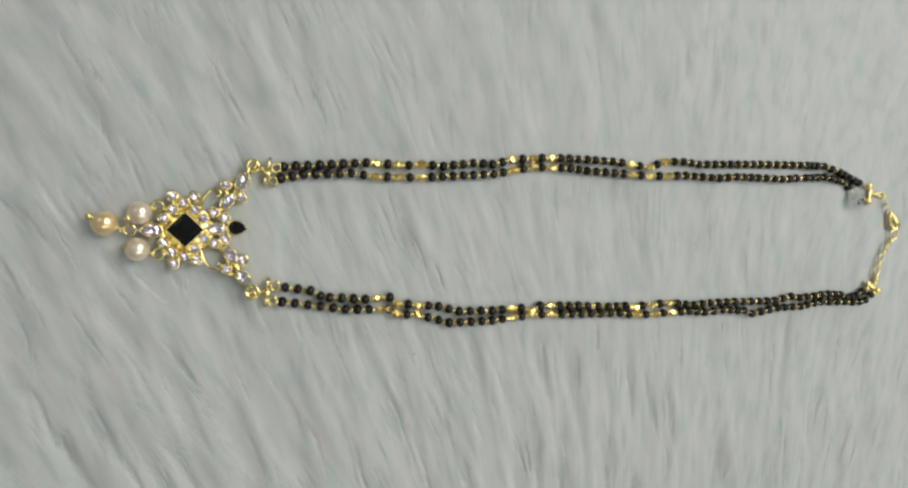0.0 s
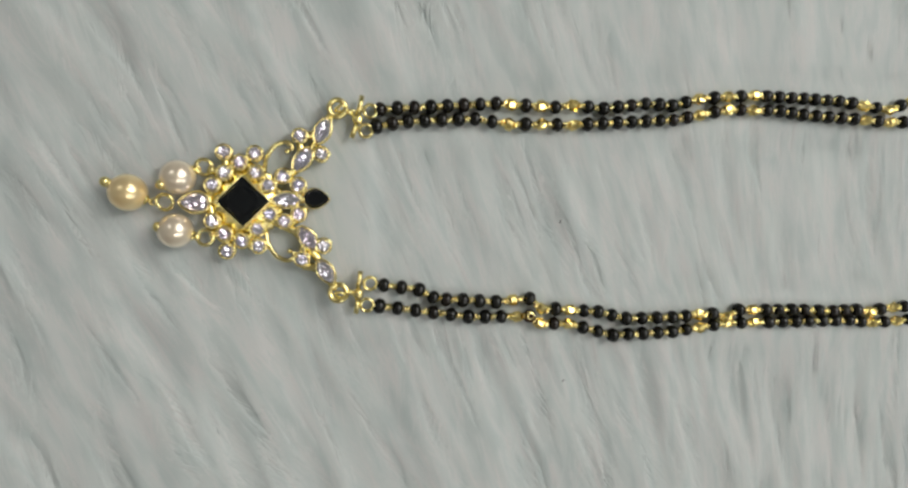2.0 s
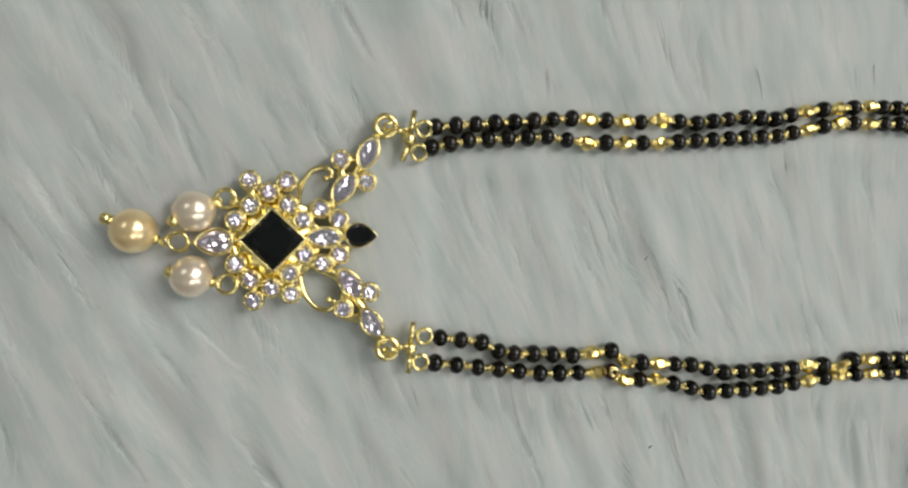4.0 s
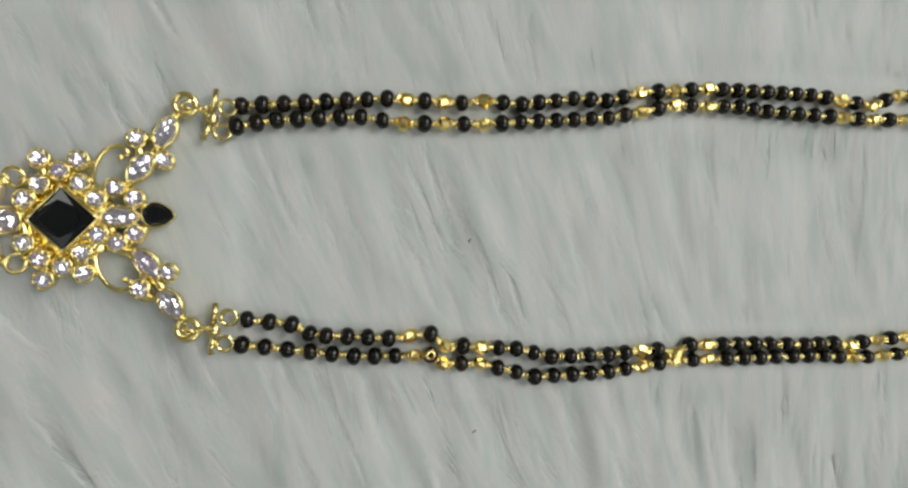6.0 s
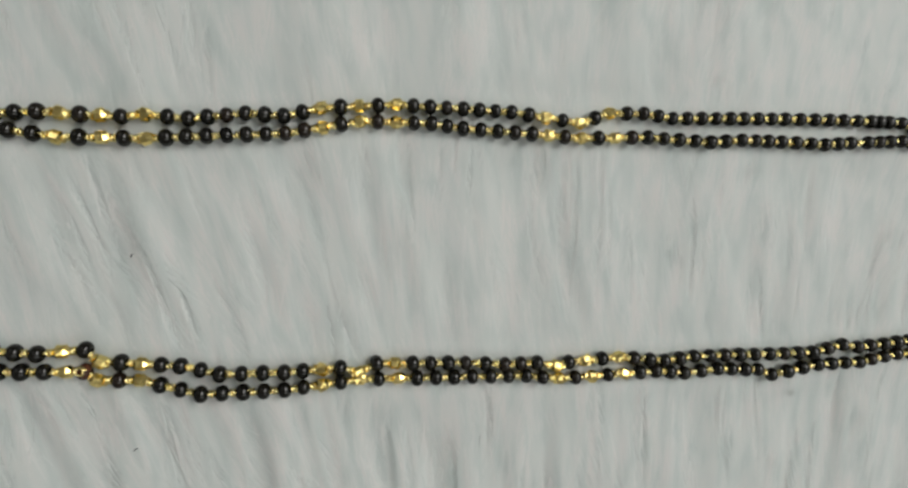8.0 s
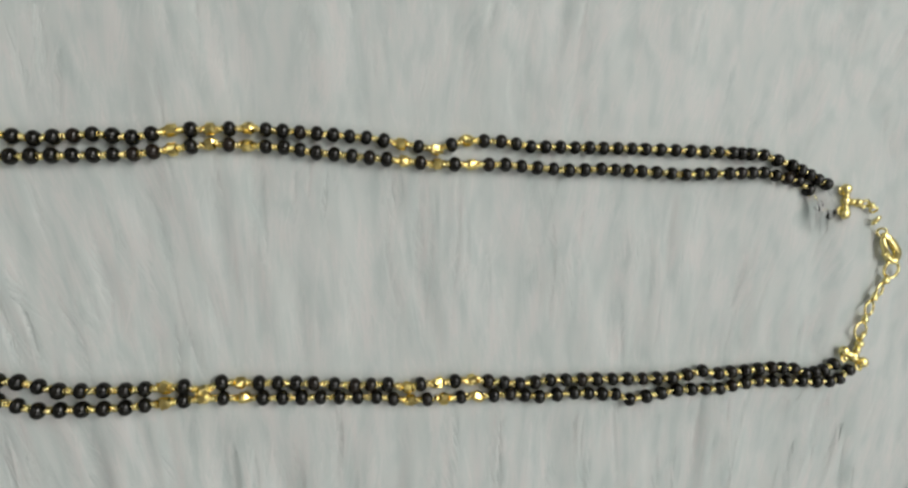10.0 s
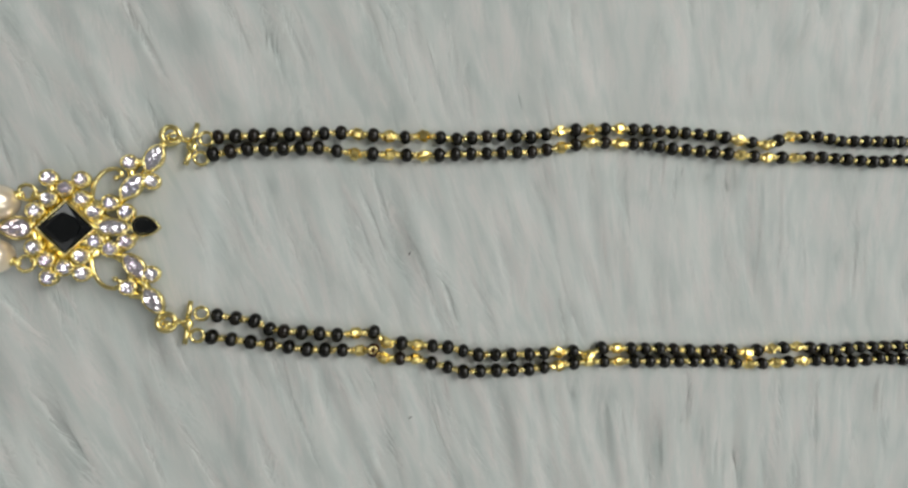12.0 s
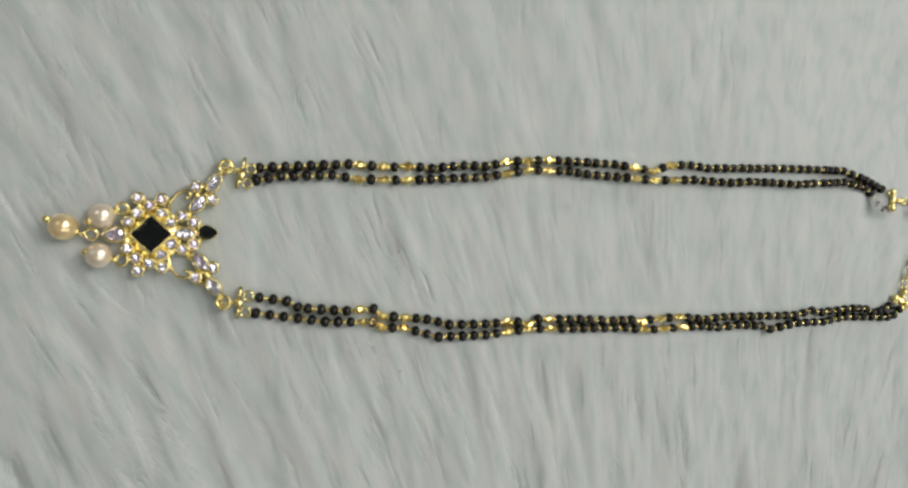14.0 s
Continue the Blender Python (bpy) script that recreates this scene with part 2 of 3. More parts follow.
def pressed(x, y):
    """How far the pile is pressed flat under the necklace, 0 to 1."""
    north = np.interp(x, [20, 60, 105, 215, 235], [16, 17, 20.5, 20.5, 14])
    south = np.interp(x, [20, 70, 150, 235], [-18.5, -25.5, -27, -25.5])
    along = np.clip((x - 13) / 4, 0, 1) * np.clip((246 - x) / 4, 0, 1)
    strand = along * np.clip(1.35 - np.minimum(np.abs(y - north), np.abs(y - south)) / 6.5, 0, 1)
    jewel = np.clip((x + 32) / 10, 0, 1) * np.clip((26 - x) / 4, 0, 1) * np.clip((np.interp(x, [-28, -5, 24], [9, 14, 24]) - np.abs(y)) / 8, 0, 1)
    clasp_end = np.clip(2.2 - np.abs(x - 244 + np.abs(y + 4) * 0.3) / 5, 0, 1) * np.clip((26 - np.abs(y + 5)) / 4, 0, 1)
    return np.maximum(np.maximum(strand, jewel), clasp_end)


def fur_height(x, y):
    """The top of the matted pile in millimetres: soft locks along the comb direction, with a few partings."""
    h = -1.2 + 0.62 * combed(x, y, 6.8, 19, 5) + 0.30 * combed(x, y, 3.6, 12, 6)
    parting = np.clip(1 - np.abs(combed(x, y, 6, 24, 8)) / 0.16, 0, 1) * np.clip(combed(x, y, 9, 16, 9) * 2.2 - 0.35, 0, 1)
    crease = np.clip(1 - np.abs(combed(x, y, 4.0, 14, 21)) / 0.30, 0, 1) * np.clip(combed(x, y, 6, 11, 22) * 2.2 - 0.30, 0, 1)
    crease = crease + 0.7 * np.clip(1 - np.abs(combed(x, y, 2.6, 9, 31)) / 0.34, 0, 1) * np.clip(combed(x, y, 5, 9, 32) * 2.2 - 0.25, 0, 1)
    ruffled = np.interp(x, [-70, -10, 40], [1.5, 1.2, 1.0]) * np.interp(y, [-75, -40, 60], [1.5, 1.1, 1.0])
    h = -1.2 + (h + 1.2 - 0.2 * parting * parting - 0.42 * crease) * ruffled
    h = 0.3 - np.logaddexp(0, (0.3 - h) * 2.5) / 2.5
    flat = pressed(x, y)
    flat = flat * flat * (3 - 2 * flat)
    return h * (1 - flat) + (-0.45 + 0.35 * (h + 1.2)) * flat


def array_mesh(name, verts, quads, mat):
    me = bpy.data.meshes.new(name)
    me.vertices.add(len(verts))
    me.vertices.foreach_set("co", (verts * MM).ravel().astype(np.float32))
    loops = quads.ravel().astype(np.int32)
    me.loops.add(len(loops))
    me.loops.foreach_set("vertex_index", loops)
    faces = len(loops) // 4
    me.polygons.add(faces)
    me.polygons.foreach_set("loop_start", (np.arange(faces) * 4).astype(np.int32))
    me.polygons.foreach_set("use_smooth", np.ones(faces, dtype=bool))
    a = np.radians(comb_angle(verts[:, 0]))
    across = verts[:, 0] * np.cos(a) + verts[:, 1] * np.sin(a)
    along = (verts[:, 1] * np.cos(a) - verts[:, 0] * np.sin(a)) * 0.27
    layer = me.uv_layers.new(name="comb")
    layer.data.foreach_set("uv", np.stack([across, along], 1)[loops].ravel().astype(np.float32))
    me.update(calc_edges=True)
    me.materials.append(mat)
    return me


def fur_mat(step_x, step_y):
    """The dense matted body of the pile."""
    xs, ys = np.arange(-110, 340, step_x), np.arange(-150, 160, step_y)
    gx, gy = np.meshgrid(xs, ys)
    verts = np.stack([gx, gy, fur_height(gx, gy)], -1).reshape(-1, 3)
    i, j = np.meshgrid(np.arange(len(xs) - 1), np.arange(len(ys) - 1))
    a = (j * len(xs) + i).ravel()
    return array_mesh("fur_mat", verts, np.stack([a, a + 1, a + 1 + len(xs), a + len(xs)], 1), FUR_MAT)


def fur_pile(tufts, per_tuft, seed, loft=0.02, wide=1.0, tight=0.7, mat=FUR):
    """Tufts of fine flat fibres that lie on the mat, combed towards the rug's south edge and fanning out to the sides."""
    rng = np.random.RandomState(seed)
    tx, ty = rng.uniform(-82, 305, tufts), rng.uniform(-105, 132, tufts)
    lean = fur_lean(tx, ty) + rng.normal(0, 2.5, tufts)
    length = rng.uniform(9, 19, tufts)
    lift = rng.uniform(0.0, loft, tufts)
    bend = rng.normal(0, 1.4, tufts)
    n = tufts * per_tuft
    rep = lambda a: np.repeat(a, per_tuft)
    spread = rng.uniform(0.6, 1.7, tufts) * wide
    ox, oy = rng.normal(0, 1, n) * rep(spread), rng.normal(0, 1, n) * rep(spread) * 1.6
    a = np.radians(rep(lean) + rng.normal(0, 1.3, n))
    dx, dy = np.sin(a), -np.cos(a)
    ln = rep(length) * rng.uniform(0.7, 1.1, n)
    over = rep(lift) + np.abs(rng.normal(0, 0.008, n)) + 0.01
    gather = rng.uniform(0.1, tight, n)
    bow = rep(bend) + rng.normal(0, 0.5, n)
    width = rng.uniform(0.10, 0.24, n)
    steps = np.array([0, 0.25, 0.5, 0.78, 1.0])
    above = np.array([-0.6, 0.6, 1.0, 0.9, 0.5])
    thin_at = np.array([0.9, 1.0, 1.0, 0.7, 0.06])
    verts = np.empty((n, len(steps), 2, 3))
    for k, s in enumerate(steps):
        px = rep(tx) + ox * (1 - gather * s) + dx * ln * s + dy * bow * s * s
        py = rep(ty) + oy * (1 - gather * s) + dy * ln * s - dx * bow * s * s
        hw = width * thin_at[k]
        up = np.where(pressed(px, py) > 0.1, np.minimum(over, 0.15), over) * above[k]
        for e, sign in enumerate((-1, 1)):
            ex, ey = px - sign * dy * hw, py + sign * dx * hw
            verts[:, k, e] = np.stack([ex, ey, fur_height(ex, ey) + up], 1)
    m = len(steps)
    base = (np.arange(n) * m * 2)[:, None, None]
    strip = np.array([[2 * k, 2 * k + 1, 2 * k + 3, 2 * k + 2] for k in range(m - 1)])
    return array_mesh("fur_pile", verts.reshape(-1, 3), (base + strip[None]).reshape(-1, 4), mat)


tagged(child("fur_mat", fur_mat(0.6, 1.2), rug, label="dense matted white pile"), kind="stuff")
tagged(child("fur_pile", fur_pile(18000, 12, 11), rug, label="long silky white fibres"), kind="stuff")
tagged(child("fur_wisps", fur_pile(2000, 20, 12, 0.06, 1.6, 0.8, FUR_LIT), rug, label="raised wispy white locks"), kind="stuff")

# a lock of fur that has fallen over the last beads by the clasp
rng = np.random.RandomState(5)
n = 150
fx, fy = rng.uniform(226, 237, n), rng.uniform(14, 18, n)
verts = np.empty((n, 5, 2, 3))
for k, s in enumerate((0, 0.25, 0.5, 0.75, 1.0)):
    for e, sign in enumerate((-1, 1)):
        verts[:, k, e, 0] = fx + 1.5 * s + 0.5 * np.sin(fx * 3) * s * s + sign * 0.09 * (1 - 0.9 * s)
        verts[:, k, e, 1] = fy - 9 * s
        verts[:, k, e, 2] = -0.65 + 1.38 * math.sin(math.pi * min(s * 1.15, 1)) + 0.1 * np.sin(fx * 7)
strip = np.array([[2 * k, 2 * k + 1, 2 * k + 3, 2 * k + 2] for k in range(4)])
tagged(child("fur_lock", array_mesh("fur_lock", verts.reshape(-1, 3), ((np.arange(n) * 10)[:, None, None] + strip[None]).reshape(-1, 4), FUR_LIT), rug), kind="stuff")

# ---- necklace ----
necklace = tagged(new("necklace"), "double-strand black bead necklace with gold crystal pendant on fur", "necklace")

# one black bead: a pierced, slightly flattened glass ball, its hole along x
bm = bmesh.new()
profile = [(0.26, -0.60), (0.66, -0.84)] + [(1.47 * math.cos(a) ** 0.80, 1.20 * math.sin(a)) for a in np.linspace(-1.10, 1.10, 11)] + [(0.66, 0.84), (0.26, 0.60), (0.26, -0.60)]
lathe(bm, profile, 18, Matrix.Rotation(math.pi / 2, 4, "Y"))
bead_mesh = mesh_of("black_bead", bm, BLACK_BEAD)


def nugget(name, size, seed, mat):
    """A gold bead cut with flat faces."""
    rng = random.Random(seed)
    bm = bmesh.new()
    bmesh.ops.create_cube(bm, size=1)
    bmesh.ops.scale(bm, vec=(size * 1.12, size, size), verts=bm.verts)
    bmesh.ops.bevel(bm, geom=bm.edges[:] + bm.verts[:], offset=size * 0.29, segments=1, affect="EDGES")
    for v in bm.verts:
        v.co += Vector([rng.uniform(-0.07, 0.07) * size for _ in range(3)])
    for s in (-1, 1):
        lathe(bm, [(0.42, -0.16), (0.62, -0.16), (0.62, 0.16), (0.42, 0.16)], 10, Matrix.Translation((s * size * 0.62, 0, 0)) @ Matrix.Rotation(math.pi / 2, 4, "Y"))
    return mesh_of(name, bm, mat, False)


nuggets = [nugget("gold_bead", 2.15, k, GOLD_CUT) for k in range(4)]
bm = bmesh.new()
lathe(bm, profile, 18, Matrix.Rotation(math.pi / 2, 4, "Y"))
brown_mesh = mesh_of("brown_bead", bm, BROWN_BEAD)
bm = bmesh.new()
tube(bm, [(0.75 * math.cos(a) * (1 - a / 40), 0.75 * math.sin(a) * (1 - a / 40), 1.45 + 0.05 * a - 0.25 * (abs(math.sin(a)))) for a in np.linspace(0, 10, 30)], 0.2, 6)
coil_mesh = mesh_of("wire_coil", bm, GOLD)

# the twisted wire links that join one bead to the next: a coil with an eye at each end
link_meshes = []
for k in range(4):
    rng = random.Random(40 + k)
    bm = bmesh.new()
    turns, half = 1.5 + 0.5 * (k % 2), 0.66 + 0.06 * k
    tube(bm, [(-half * 0.6 + 1.2 * half * i / 26, 0.52 * math.cos(i / 26 * turns * math.tau), 0.52 * math.sin(i / 26 * turns * math.tau)) for i in range(27)], 0.21, 6)
    for side in (-1, 1):
        torus(bm, Matrix.Translation((side * half * 0.8, rng.uniform(-0.08, 0.08), 0)) @ Matrix.Rotation(rng.uniform(0, 3), 4, "X"), 0.54, 0.2, 10, 6)
    link_meshes.append(mesh_of("link", bm, GOLD))

# each strand: bead number, x and y of the places where its line turns
STRANDS = {
    "outer_north": [(0, 25.1, 17.5), (7, 48.0, 19.2), (11, 60.5, 18.8), (12, 64.3, 19.3), (14, 71.0, 18.8), (17, 80.3, 20.0), (19, 86.6, 19.8), (21, 93.1, 21.4), (25, 106.3, 22.5), (32, 127.8, 21.9), (36, 141.3, 20.3), (38, 147.6, 22.4), (40, 154.5, 22.5), (42, 160.8, 21.8), (50, 186.0, 22.5), (56, 206.8, 22.7), (58, 211.0, 22.6), (59, 214.4, 22.6), (61, 221.5, 20.6), (65, 230.6, 16.8)],
    "inner_north": [(0, 24.3, 14.2), (2, 30.4, 15.4), (6, 43.7, 16.1), (8, 50.7, 15.2), (12, 64.2, 15.3), (19, 86.9, 16.8), (23, 99.7, 19.3), (27, 112.7, 19.3), (29, 118.6, 18.6), (36, 141.7, 17.4), (40, 155.5, 17.9), (44, 169.0, 17.3), (46, 176.1, 17.9), (49, 185.2, 17.8), (52, 195.5, 17.5), (54, 201.7, 18.0), (55, 205.9, 18.2), (58, 214.4, 18.7), (61, 223.4, 17.2), (62, 226.5, 15.4), (63, 230.1, 12.1), (64, 233.1, 10.3)],
    "inner_south": [(0, 25.2, -16.2), (2, 32.0, -17.3), (3, 34.8, -18.9), (4, 37.4, -19.4), (7, 47.5, -20.3), (9, 54.6, -19.9), (10, 57.0, -21.9), (14, 69.4, -23.2), (16, 75.7, -24.9), (19, 86.4, -25.1), (22, 96.0, -24.7), (23, 99.4, -25.6), (24, 102.5, -24.2), (29, 118.9, -24.8), (31, 126.4, -25.4), (33, 132.7, -25.4), (34, 136.6, -26.1), (35, 139.1, -25.5), (38, 149.4, -25.0), (41, 159.2, -26.1), (43, 165.7, -25.5), (51, 192.8, -25.8), (53, 200.0, -24.4), (54, 203.8, -25.1), (58, 216.9, -24.1), (60, 222.6, -24.5), (61, 225.7, -25.8), (63, 230.3, -25.0), (64, 233.1, -23.7)],
    "outer_south": [(0, 24.3, -20.2), (5, 41.8, -23.0), (8, 51.9, -23.4), (9, 54.5, -23.5), (10, 56.6, -25.0), (12, 62.9, -25.4), (15, 72.6, -28.2), (19, 86.4, -28.2), (23, 99.4, -26.9), (32, 130.6, -27.7), (34, 137.1, -28.6), (40, 157.2, -28.0), (42, 163.4, -28.7), (44, 170.9, -28.2), (47, 180.1, -28.8), (48, 183.3, -30.0), (51, 194.1, -28.3), (54, 204.1, -28.3), (57, 213.7, -26.9), (62, 231.9, -27.6), (63, 234.4, -27.0), (64, 236.9, -25.1)],
}
PATTERN = ("b" * 8 + "gbgbg") * 3


def build_strand(knots, seed, sunk=()):
    rng = random.Random(seed)
    count = knots[-1][0] + 1
    numbers = [k[0] for k in knots]
    xs = np.interp(range(count), numbers, [k[1] for k in knots])
    ys = np.interp(range(count), numbers, [k[2] for k in knots])
    zs = [1.0 + rng.uniform(-0.15, 0.15) for _ in range(count)]
    for i, z in sunk:
        zs[i] = z
    points = [(float(x), float(y), z) for x, y, z in zip(xs, ys, zs)]
    bm = bmesh.new()
    tube(bm, points, 0.2, 6)
    strand = part("strand", bm, GOLD, necklace, "gold wire strung with black and gold beads")
    for i, p in enumerate(points):
        a, c = points[max(i - 1, 0)], points[min(i + 1, count - 1)]
        turn = math.degrees(math.atan2(c[1] - a[1], c[0] - a[0]))
        kind = PATTERN[i] if i < len(PATTERN) else "b"
        if kind == "b" and (seed, i) == (4, 9):
            child("brown_bead", brown_mesh, strand, mm(*p, 20, 0, turn), "dark brown glass bead")
            child("wire_coil", coil_mesh, strand, mm(p[0] - 0.2, p[1] + 0.3, p[2]), "loose gold wire coil")
        elif kind == "b":
            child("black_bead", bead_mesh, strand, mm(*p, rng.uniform(0, 360), rng.uniform(-9, 9), turn + rng.uniform(-9, 9)) @ Matrix.Scale(rng.uniform(0.95, 1.05), 4))
        else:
            child("gold_bead", rng.choice(nuggets), strand, mm(*p, rng.uniform(0, 360), rng.uniform(-10, 10), turn + rng.uniform(-14, 14)))
        if i:
            q = points[i - 1]
            turn = math.degrees(math.atan2(p[1] - q[1], p[0] - q[0]))
            child("link", rng.choice(link_meshes), strand, mm((p[0] + q[0]) / 2, (p[1] + q[1]) / 2, (p[2] + q[2]) / 2, rng.uniform(0, 360), 0, turn))
    return points


ends = {}
for seed, (key, knots) in enumerate(STRANDS.items(), 1):
    ends[key] = build_strand(knots, seed, ((61, 0.8), (62, 0.3), (63, -0.9), (64, -0.8)) if key == "inner_north" else ())

# ---- pendant ----
TOP = 2.6  # height of the stones' girdles


def outline(kind, n):
    out = []
    for i in range(n):
        t = i * math.tau / n
        if kind == "round":
            out.append((math.cos(t), math.sin(t)))
        elif kind == "marquise":
            out.append((math.cos(t), math.sin(t) * (0.55 + 0.45 * abs(math.sin(t)))))
        elif kind == "pear":
            out.append((math.cos(t), 1.1 * math.sin(t) * abs(math.sin(t / 2)) ** 0.55))
        else:  # square standing on its corner
            k, f = divmod(4 * i / n, 1)
            c = [(math.cos((k + e) * math.pi / 2), math.sin((k + e) * math.pi / 2)) for e in (0, 1)]
            out.append((c[0][0] * (1 - f) + c[1][0] * f, c[0][1] * (1 - f) + c[1][1] * f))
    return out


def stone_mesh(name, kind, a, b, mat, n=16, depth=0.9, crown=0.55, table=0.58, star=0.0):
    """A cut stone: table, crown facets, girdle and pavilion."""
    o = outline(kind, n)
    bm = bmesh.new()
    half = outline(kind, 2 * n)[1::2]
    ring = lambda pts, k, z: [bm.verts.new((a * x * k, b * y * k, z)) for x, y in pts]
    girdle, mid, top = ring(o, 1, 0), ring(half, 0.83, crown * 0.62), ring(o, table, crown)
    low, tip = ring(half, 0.5, -depth * 0.6), bm.verts.new((0, 0, -depth))
    for i in range(n):
        j = (i + 1) % n
        bm.faces.new((girdle[i], girdle[j], mid[i]))
        bm.faces.new((mid[i], girdle[j], mid[j]))
        bm.faces.new((mid[i], mid[j], top[j]))
        bm.faces.new((mid[i], top[j], top[i]))
        bm.faces.new((girdle[j], girdle[i], low[i]))
        bm.faces.new((girdle[j], low[i], low[j]))
        bm.faces.new((low[j], low[i], tip))
    if star:  # the star of facets that shows inside the table
        inner, heart = ring(half, table * 0.55, crown - star), bm.verts.new((0, 0, crown - star * 0.3))
        for i, v in enumerate(inner):
            v.co.z += star * 0.45 * math.sin(i * 2.4)
        for i in range(n):
            j = (i + 1) % n
            bm.faces.new((top[i], top[j], inner[i]))
            bm.faces.new((inner[i], top[j], inner[j]))
            bm.faces.new((inner[i], inner[j], heart))
    else:
        bm.faces.new(top)
    return mesh_of(name, bm, mat, False)


def bezel_mesh(kind, a, b, wall, n=28, prongs=0, high=0.18):
    """A gold cup round a stone, with a rolled lip and small claws."""
    o = outline(kind, n)
    bm = bmesh.new()
    rings = []
    for grow, z in ((-0.30, -1.5), (wall * 0.6, -1.5), (wall, -0.6), (wall, high - 0.1), (wall * 0.6, high), (0.02, high), (-0.05, -0.05), (-0.3, -1.1)):
        rings.append([bm.verts.new(((a + grow) * x, (b + grow) * y, z)) for x, y in o])
    for r, s in zip(rings, rings[1:] + rings[:1]):
        for i in range(n):
            bm.faces.new((r[i], r[(i + 1) % n], s[(i + 1) % n], s[i]))
    bm.faces.new([bm.verts.new((v.co.x, v.co.y, -1.12)) for v in rings[-1]])
    for k in range(prongs):
        x, y = outline(kind, prongs * 2)[2 * k + 1] if kind == "round" else outline(kind, prongs)[k]
        ball(bm, ((a + 0.05) * x, (b + 0.05) * y, high + 0.05), 0.26, 8, 5)
    return mesh_of("bezel", bm, GOLD)


# gold framework behind the stones
bm = bmesh.new()
BASE = TOP - 1.2
for side in (1, -1):
    for line in (
        [(-6.0, 0.4), (-5.2, 3.2), (-3.1, 5.6), (-0.4, 7.2), (2.3, 5.6), (4.4, 3.0), (6.6, 1.4)],
        [(-3.1, 5.4), (-3.0, 7.2), (-3.1, 8.9)], [(0.0, 7.0), (1.2, 8.2), (2.2, 8.6)],
        [(4.4, 3.0), (7.0, 4.4), (9.7, 3.0), (11.0, 1.2)],
        [(7.0, 4.6), (9.0, 5.6), (10.7, 7.7), (12.6, 10.2), (14.2, 13.0), (15.5, 15.6), (16.4, 16.4)],
        [(10.4, 8.2), (10.2, 10.4), (10.2, 12.0)], [(11.4, 8.4), (12.8, 8.8), (14.0, 8.6)], [(10.2, 12.0), (12.4, 12.4), (14.0, 12.8)],
        [(-3.1, 5.2), (-5.0, 5.6), (-6.0, 5.9)],
    ):
        tube(bm, spline([(x, side * y, BASE) for x, y in line], 5), 0.78, 8)
    # the open scroll with a ball at its end
    tube(bm, spline([(3.7, side * 5.4, BASE + 0.3), (4.2, side * 8.0, BASE + 0.5), (5.7, side * 10.2, BASE + 0.6), (7.6, side * 10.9, BASE + 0.6), (8.7, side * 10.2, BASE + 0.6), (8.6, side * 9.3, BASE + 0.6)], 6), 0.42, 8)
    ball(bm, (7.9, side * 9.2, BASE + 0.7), 0.5)
lathe(bm, [(0, 0), (6.9, 0), (7.1, 0.3), (6.8, 0.6), (0, 0.6)], 8, Matrix.Translation((0, 0, BASE - 0.4)))
tube(bm, [(-8.5, 0, BASE), (-4.5, 0, BASE)], 0.5)
tube(bm, [(4.5, 0, BASE), (12.5, 0.3, BASE)], 0.5)
pendant = part("pendant", bm, GOLD, necklace, "gold pendant frame set with clear crystals and black stones")


def setting(kind, stone, bezel, x, y, turn=0, name="crystal", lift=0.0, tilt=(0, 0)):
    m = mm(x, y, TOP + lift, tilt[0], tilt[1], turn)
    child("bezel", bezel, pendant, m)
    child(name, stone, pendant, m)


round_stone = stone_mesh("crystal", "round", 1.26, 1.26, CRYSTAL, 10, 0.9, 0.7, 0.66, 0.36)
round_bezel = bezel_mesh("round", 1.26, 1.26, 0.30, 24, 4, 0.12)
rng = random.Random(7)
ROUNDS_NORTH = ((-3.1, 8.9), (2.2, 8.7), (-0.4, 7.1), (-3.1, 5.2), (2.3, 5.2), (-5.2, 3.0), (4.4, 2.9), (7.0, 4.6), (9.7, 3.0), (10.2, 12.0), (14.0, 8.7))
ROUNDS_SOUTH = ((-5.4, -3.4), (-3.4, -5.8), (-3.0, -8.9), (-0.4, -7.1), (2.5, -8.1), (2.3, -5.0), (4.5, -2.3), (7.1, -3.7), (9.7, -2.4), (10.1, -10.7), (14.1, -8.3))
for x, y in ROUNDS_NORTH + ROUNDS_SOUTH:
    setting("round", round_stone, round_bezel, x, y, rng.uniform(0, 30), tilt=(rng.uniform(-7, 7), rng.uniform(-7, 7)))
marquise = stone_mesh("crystal", "marquise", 2.6, 1.42, CRYSTAL, 14, 0.9, 0.7, 0.62, 0.3)
marquise_bezel = bezel_mesh("marquise", 2.6, 1.42, 0.30, 28, 2, 0.12)
for x, y, turn in ((7.6, 0.25, 0), (14.3, 13.0, 64), (10.6, 7.7, 53), (11.2, -6.9, -54), (14.3, -13.1, -57)):
    setting("marquise", marquise, marquise_bezel, x, y, turn, tilt=(rng.uniform(-6, 6), rng.uniform(-6, 6)))
setting("pear", stone_mesh("crystal", "pear", 2.5, 1.85, CRYSTAL, 14, 0.9, 0.7, 0.62, 0.3), bezel_mesh("pear", 2.5, 1.85, 0.42, 28, 0, 0.12), -8.4, -0.1, 180)
